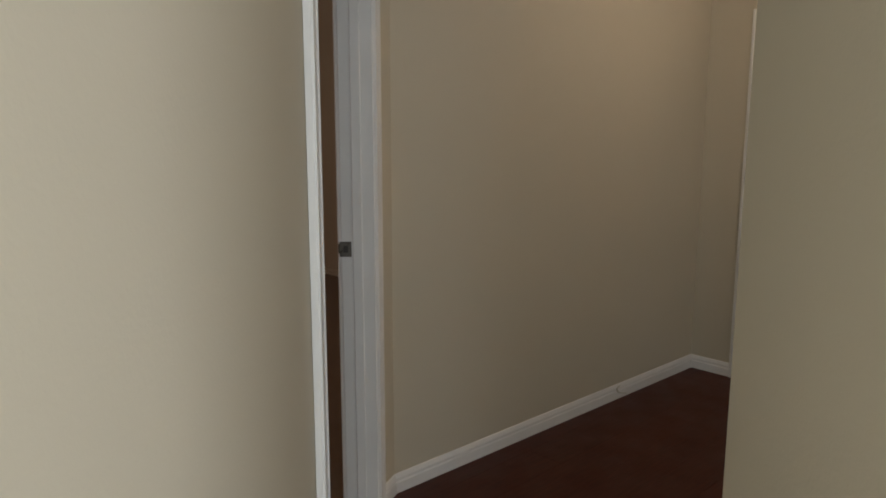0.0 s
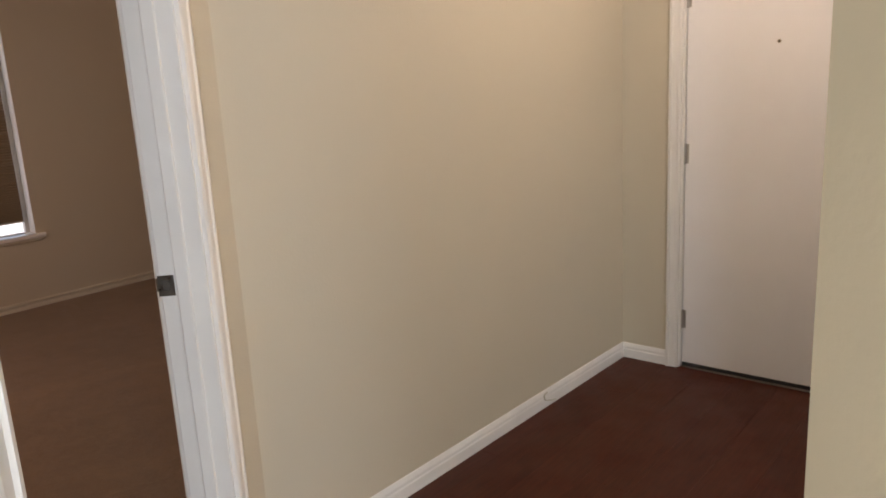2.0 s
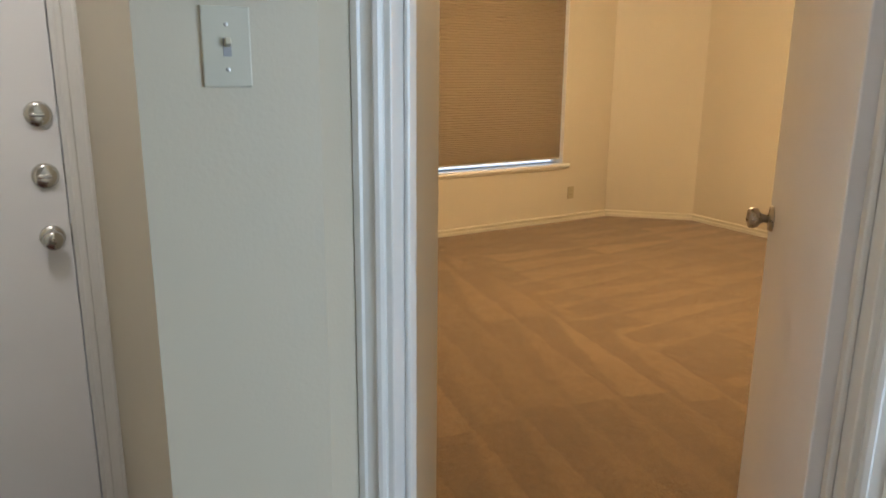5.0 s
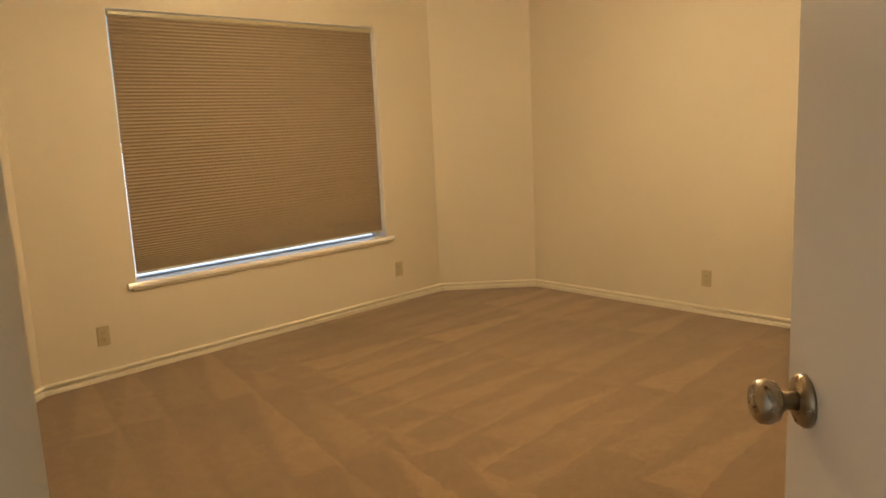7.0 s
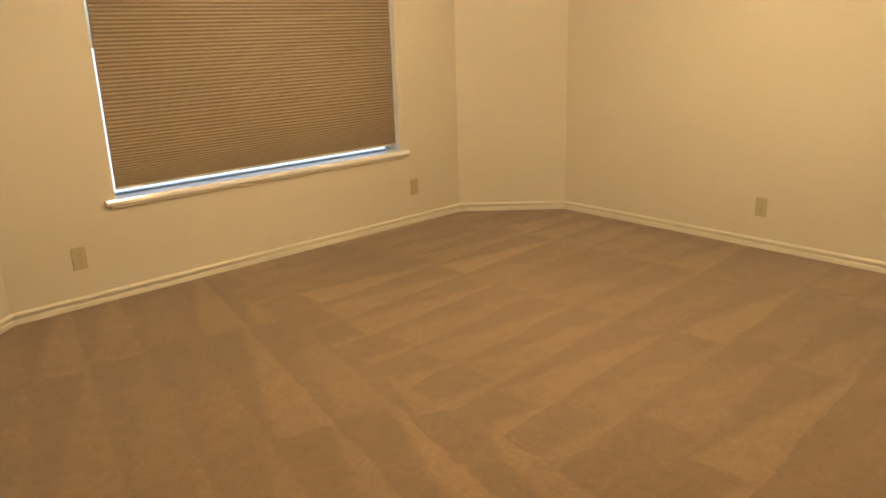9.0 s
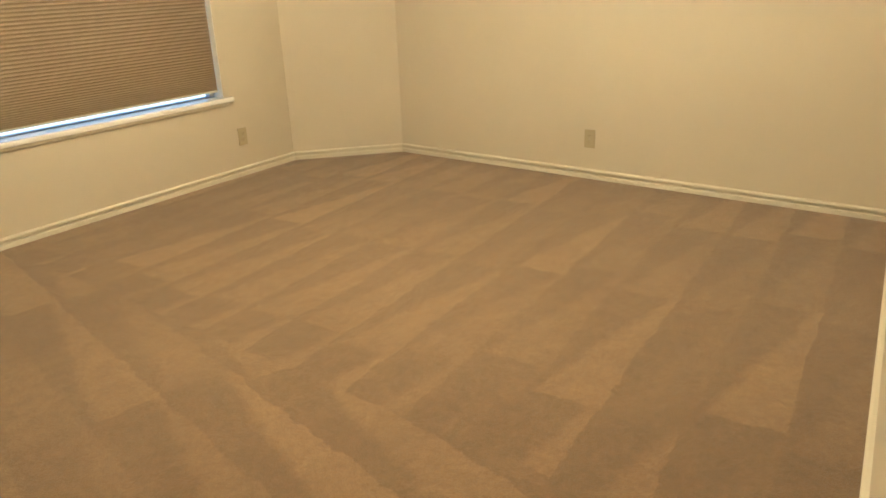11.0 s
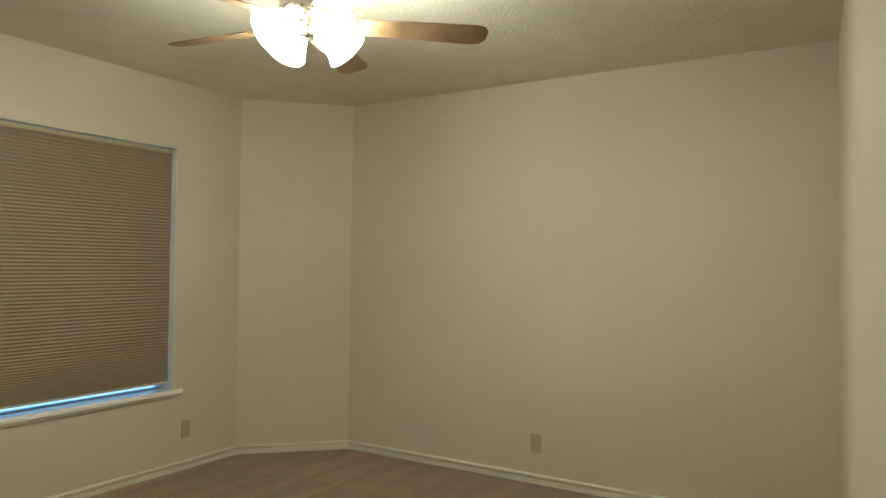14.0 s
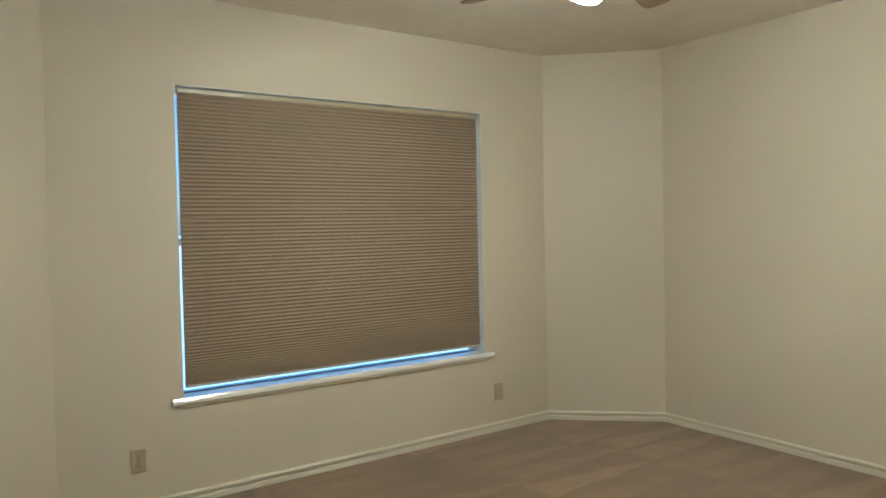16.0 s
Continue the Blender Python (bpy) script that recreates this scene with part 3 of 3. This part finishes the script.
# short end of coax cable hanging over the baseboard
cu = bpy.data.curves.new("cable_end", "CURVE")
cu.dimensions, cu.bevel_depth, cu.bevel_resolution = "3D", 0.0035, 3
sp = cu.splines.new("BEZIER")
pts = [(-0.004, -0.80, 0.072), (0.008, -0.845, 0.062), (0.010, -0.80, 0.035), (0.004, -0.74, 0.016)]
sp.bezier_points.add(len(pts) - 1)
for bp, c in zip(sp.bezier_points, pts):
    bp.co = c
    bp.handle_left_type = bp.handle_right_type = "AUTO"
cu.materials.append(ALMOND)
tagged(new("cable_end", cu), "short pale cable end curling over the foyer baseboard", "cable")

# ---- windows ----


def window(name, m, w, z0, z1, label, depth=0.16):
    """A sliding aluminium window in a wall; m: x along the opening, y into the room."""
    f = thing(name, m, label, "window", kind="structure")
    y0, y1 = -depth + 0.01, -depth + 0.06
    e = 0.035
    for nm, q in (("frame_side", (0, e, z0, z1)), ("frame_side", (w - e, w, z0, z1)), ("frame_head", (e, w - e, z1 - e, z1)), ("frame_foot", (e, w - e, z0 + 0.009, z0 + 0.014)), ("meeting_rail", (e, w - e, (z0 + z1) / 2 - 0.02, (z0 + z1) / 2 + 0.02))):
        bm = bmesh.new()
        box(bm, q[0], q[1], y0, y1, q[2], q[3])
        bevel(bm, 0.003, 1)
        part(nm, bm, TRIM, f)
    zm = (z0 + z1) / 2
    for a, b in ((z0 + 0.014, zm - 0.02), (zm + 0.02, z1 - e)):
        bm = bmesh.new()
        box(bm, e, w - e, y0 + 0.02, y0 + 0.024, a, b)
        g = part("pane", bm, GLASS, f)
        g.visible_shadow = False
    # thin white liners added to make the edges of the opening bright
    for nm, q in (("bright_side_liner", (0.0005, 0.0045, z0 + 0.008, z1 - 0.0045)), ("bright_side_liner", (w - 0.0045, w - 0.0005, z0 + 0.008, z1 - 0.0045)), ("bright_head_liner", (0.0005, w - 0.0005, z1 - 0.0045, z1 - 0.0005))):
        bm = bmesh.new()
        box(bm, q[0], q[1], y1 + 0.001, -0.001, q[2], q[3])
        part(nm, bm, TRIM, f)
    bm = bmesh.new()
    extrude_profile(bm, [(-depth + 0.012, z0 + 0.002), (0.0005, z0 + 0.002), (0.0005, z0 + 0.007), (-depth + 0.012, z0 + 0.007)], w - 0.004, Matrix.Translation((0.002, 0, 0)))
    extrude_profile(bm, [(0.0005, z0 + 0.0064), (0.028, z0 + 0.0064), (0.034, z0 - 0.006), (0.034, z0 - 0.022), (0.028, z0 - 0.028), (0.0005, z0 - 0.028)], w + 0.12, Matrix.Translation((-0.06, 0, 0.0006)))
    part("window_sill", bm, SILLP, f, "white painted window stool")
    bm = bmesh.new()
    extrude_profile(bm, [(0.0005, z0 - 0.029), (0.018, z0 - 0.029), (0.018, z0 - 0.040), (0.012, z0 - 0.047), (0.0005, z0 - 0.048)], w + 0.06, Matrix.Translation((-0.03, 0, 0)))
    part("apron", bm, CREAM, f)
    return f


def blind(name, m, x0, x1, z0, z1, y, label, mat):
    """A pleated cellular shade: head rail, folded cloth, bottom rail."""
    f = thing(name, m @ Matrix.Translation((0, y, 0)), label, "blind")
    bm = bmesh.new()
    box(bm, x0 - 0.004, x1 + 0.004, -0.018, 0.018, z1 - 0.028, z1)
    bevel(bm, 0.004, 1)
    part("head_rail", bm, IVORY, f)
    bm = bmesh.new()
    box(bm, x0, x1, -0.015, 0.015, z0, z0 + 0.012)
    bevel(bm, 0.003, 1)
    part("bottom_rail", bm, ALMOND, f)
    # the folds hang open above and crowd together towards the bottom rail
    n, top, foot = 78, z1 - 0.028, z0 + 0.012
    steps = [0.55 + 0.75 * min(1.0, k / (0.55 * n)) for k in range(2 * n)]
    unit = (top - foot) / sum(steps)
    for side in (1, -1):
        bm = bmesh.new()
        z, prev = foot, None
        for k in range(2 * n + 1):
            d = (0.0108 if k % 2 else 0.0035) * side
            row = (bm.verts.new((x0, d, z)), bm.verts.new((x1, d, z)))
            if prev:
                bm.faces.new((prev[0], prev[1], row[1], row[0]))
            prev = row
            if k < 2 * n:
                z += unit * steps[k]
        ob = part("pleated_cloth", bm, mat, f)
        ob.modifiers.new("thickness", "SOLIDIFY").thickness = 0.0012
    return f


win_m = opening_pose(K1, KL, K1[0] - WX1)
WW = WX1 - WX0
window("window_1", win_m, WW, WZ0, WZ1, "white framed bedroom window behind a lowered blind")
# x of this frame runs from the east jamb to the west jamb
blind("pleated_blind", win_m, 0.014, WW - 0.030, WZ0 + 0.048, WZ1 - 0.010, -0.045, "lowered tan pleated blind in the bedroom window", FABRIC)

ow_m = opening_pose(R2[1], R2[2], 1.32)
window("window_2", ow_m, 1.88, 0.575, 2.24, "window of the other room behind a lowered blind")
blind("pleated_blind", ow_m, 0.06, 1.82, 0.68, 2.20, -0.045, "lowered dark pleated blind in the other room", FABRIC)

# unseen window, added to hold the other room's extra lamp
window("window_4", opening_pose(R2[2], R2[3], 1.4), 1.5, 0.7, 2.24, "unseen side window added to light the other room", depth=T)
# unseen living room windows, placed to steer daylight into passage and foyer
lw_m = opening_pose(uv(6.3, -4.2), uv(6.3, 1.3), 1.3)
window("window_3", lw_m, 3.4, 0.65, 2.4, "unseen large living room window placed for daylight", depth=T)
window("window_5", opening_pose(uv(6.3, 1.3), uv(3.95, 1.3), 0.2), 1.8, 0.65, 2.4, "unseen side window added to light the passage", depth=T)

# ---- foyer ceiling light: unseen, assumed from the warm glow on the walls ----
dome = thing("ceiling_light", pose(0.96, -1.0, H), "unseen flush ceiling light with lit opal glass, assumed in the foyer", "ceiling light")
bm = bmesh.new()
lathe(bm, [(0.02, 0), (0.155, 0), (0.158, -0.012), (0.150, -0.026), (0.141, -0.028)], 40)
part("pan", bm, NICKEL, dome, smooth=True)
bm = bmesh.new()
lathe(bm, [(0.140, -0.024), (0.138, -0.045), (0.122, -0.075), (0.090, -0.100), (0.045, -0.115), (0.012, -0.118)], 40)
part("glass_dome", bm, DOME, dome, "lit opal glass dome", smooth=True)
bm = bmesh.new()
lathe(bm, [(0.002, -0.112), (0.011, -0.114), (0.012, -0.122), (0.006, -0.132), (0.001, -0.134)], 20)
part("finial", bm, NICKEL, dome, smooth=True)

# ---- ceiling fan ----
FX, FY = 4.51, 1.20
fan = thing("ceiling_fan", pose(FX, FY, H), "brown-bladed ceiling fan with four lit frosted glass shades", "ceiling fan")
bm = bmesh.new()
lathe(bm, [(0.02, -0.075), (0.05, -0.07), (0.075, -0.03), (0.08, 0.0)], 28)
part("canopy", bm, BRASS, fan, smooth=True)
bm = bmesh.new()
lathe(bm, [(0.014, -0.14), (0.014, -0.07)], 16)
part("down_rod", bm, BRASS, fan, smooth=True)
bm = bmesh.new()
lathe(bm, [(0.05, -0.30), (0.105, -0.285), (0.125, -0.25), (0.125, -0.19), (0.10, -0.15), (0.03, -0.135)], 32)
part("motor_housing", bm, BRASS, fan, smooth=True)
bm = bmesh.new()
lathe(bm, [(0.02, -0.345), (0.055, -0.335), (0.06, -0.31), (0.05, -0.295)], 24)
part("light_fitter", bm, BRASS, fan, smooth=True)
for k in range(5):
    r = Matrix.Rotation(radians(-47 + 72 * k), 4, "Z")
    bm = bmesh.new()
    box(bm, 0.10, 0.22, -0.02, 0.02, -0.292, -0.286, r)
    bevel(bm, 0.002, 1)
    arm = part("blade_arm", bm, BRASS, fan)
    bm = bmesh.new()
    outline = [(0.20, -0.058), (0.68, -0.074), (0.72, -0.062), (0.738, -0.03), (0.738, 0.03), (0.72, 0.062), (0.68, 0.074), (0.20, 0.058)]
    tilt = r @ Matrix.Translation((0, 0, -0.280)) @ Matrix.Rotation(radians(-13), 4, "X")
    top = [bm.verts.new(tilt @ Vector((x, y, 0.003))) for x, y in outline]
    low = [bm.verts.new(tilt @ Vector((x, y, -0.003))) for x, y in outline]
    bm.faces.new(top)
    bm.faces.new(list(reversed(low)))
    for q in range(len(outline)):
        bm.faces.new((top[q], low[q], low[(q + 1) % len(outline)], top[(q + 1) % len(outline)]))
    part("blade", bm, DARKWOOD, fan)
for k in range(4):
    r = Matrix.Rotation(radians(-14 + 90 * k), 4, "Z") @ Matrix.Translation((0.06, 0, -0.262)) @ Matrix.Rotation(radians(-55), 4, "Y")
    bm = bmesh.new()
    lathe(bm, [(0.012, 0.0), (0.014, -0.03), (0.022, -0.045), (0.028, -0.055)], 16, r)
    arm = part("light_arm", bm, BRASS, fan, smooth=True)
    bm = bmesh.new()
    lathe(bm, [(0.026, -0.042), (0.052, -0.062), (0.068, -0.095), (0.080, -0.135), (0.092, -0.155), (0.080, -0.146), (0.03, -0.10)], 28, r)
    part("shade", bm, SHADE, arm, "lit frosted glass bell shade", smooth=True)

# ---- foyer laminate boards ----
rnd = random.Random(4)
boards = structure("floor_laminate", bmesh.new(), WOOD, "dark red-brown wood laminate floor", "floor")
BW, BL = 0.19, 1.22
shapes = {}


def board_mesh(length, width):
    key = (round(length, 3), round(width, 3))
    if key not in shapes:
        bm = bmesh.new()
        box(bm, 0, width - 0.0005, 0, length - 0.0005, -0.008, 0.0)
        me = bpy.data.meshes.new("board")
        bmesh.ops.bevel(bm, geom=[e for e in bm.edges if all(v.co.z > -0.004 for v in e.verts)], offset=0.0004, segments=1, affect="EDGES")
        bm.to_mesh(me)
        bm.free()
        me.materials.append(WOOD)
        shapes[key] = me
    return shapes[key]


def inside_foyer(x, y):
    u, v = (x - y) * S2, (x + y) * S2
    if y > 0.17 or x < -0.3:
        return False
    if x < 1.33 and y > -1.3:
        return True
    return PU[1] - 0.06 < v < RV - 0.1 and u < 5.2


for i in range(60):
    x = -0.30 + BW * i
    y = 0.01 - rnd.random() * BL
    y_top = 0.16
    while y_top > -7.5:
        ln = min(BL, y_top - y) if y_top - y > 0.2 else BL
        y0 = y_top - ln
        if any(inside_foyer(x + a * BW, y0 + b * ln) for a in (0, 0.5, 1) for b in (0, 0.25, 0.5, 0.75, 1)) and inside_foyer(x + BW * 0.5, y0 + 0.5 * ln):
            ob = new("board", board_mesh(ln, BW))
            ob.location = (x, y0, 0.0)
            ob.parent = boards
        y_top = y0
        y = y_top - BL
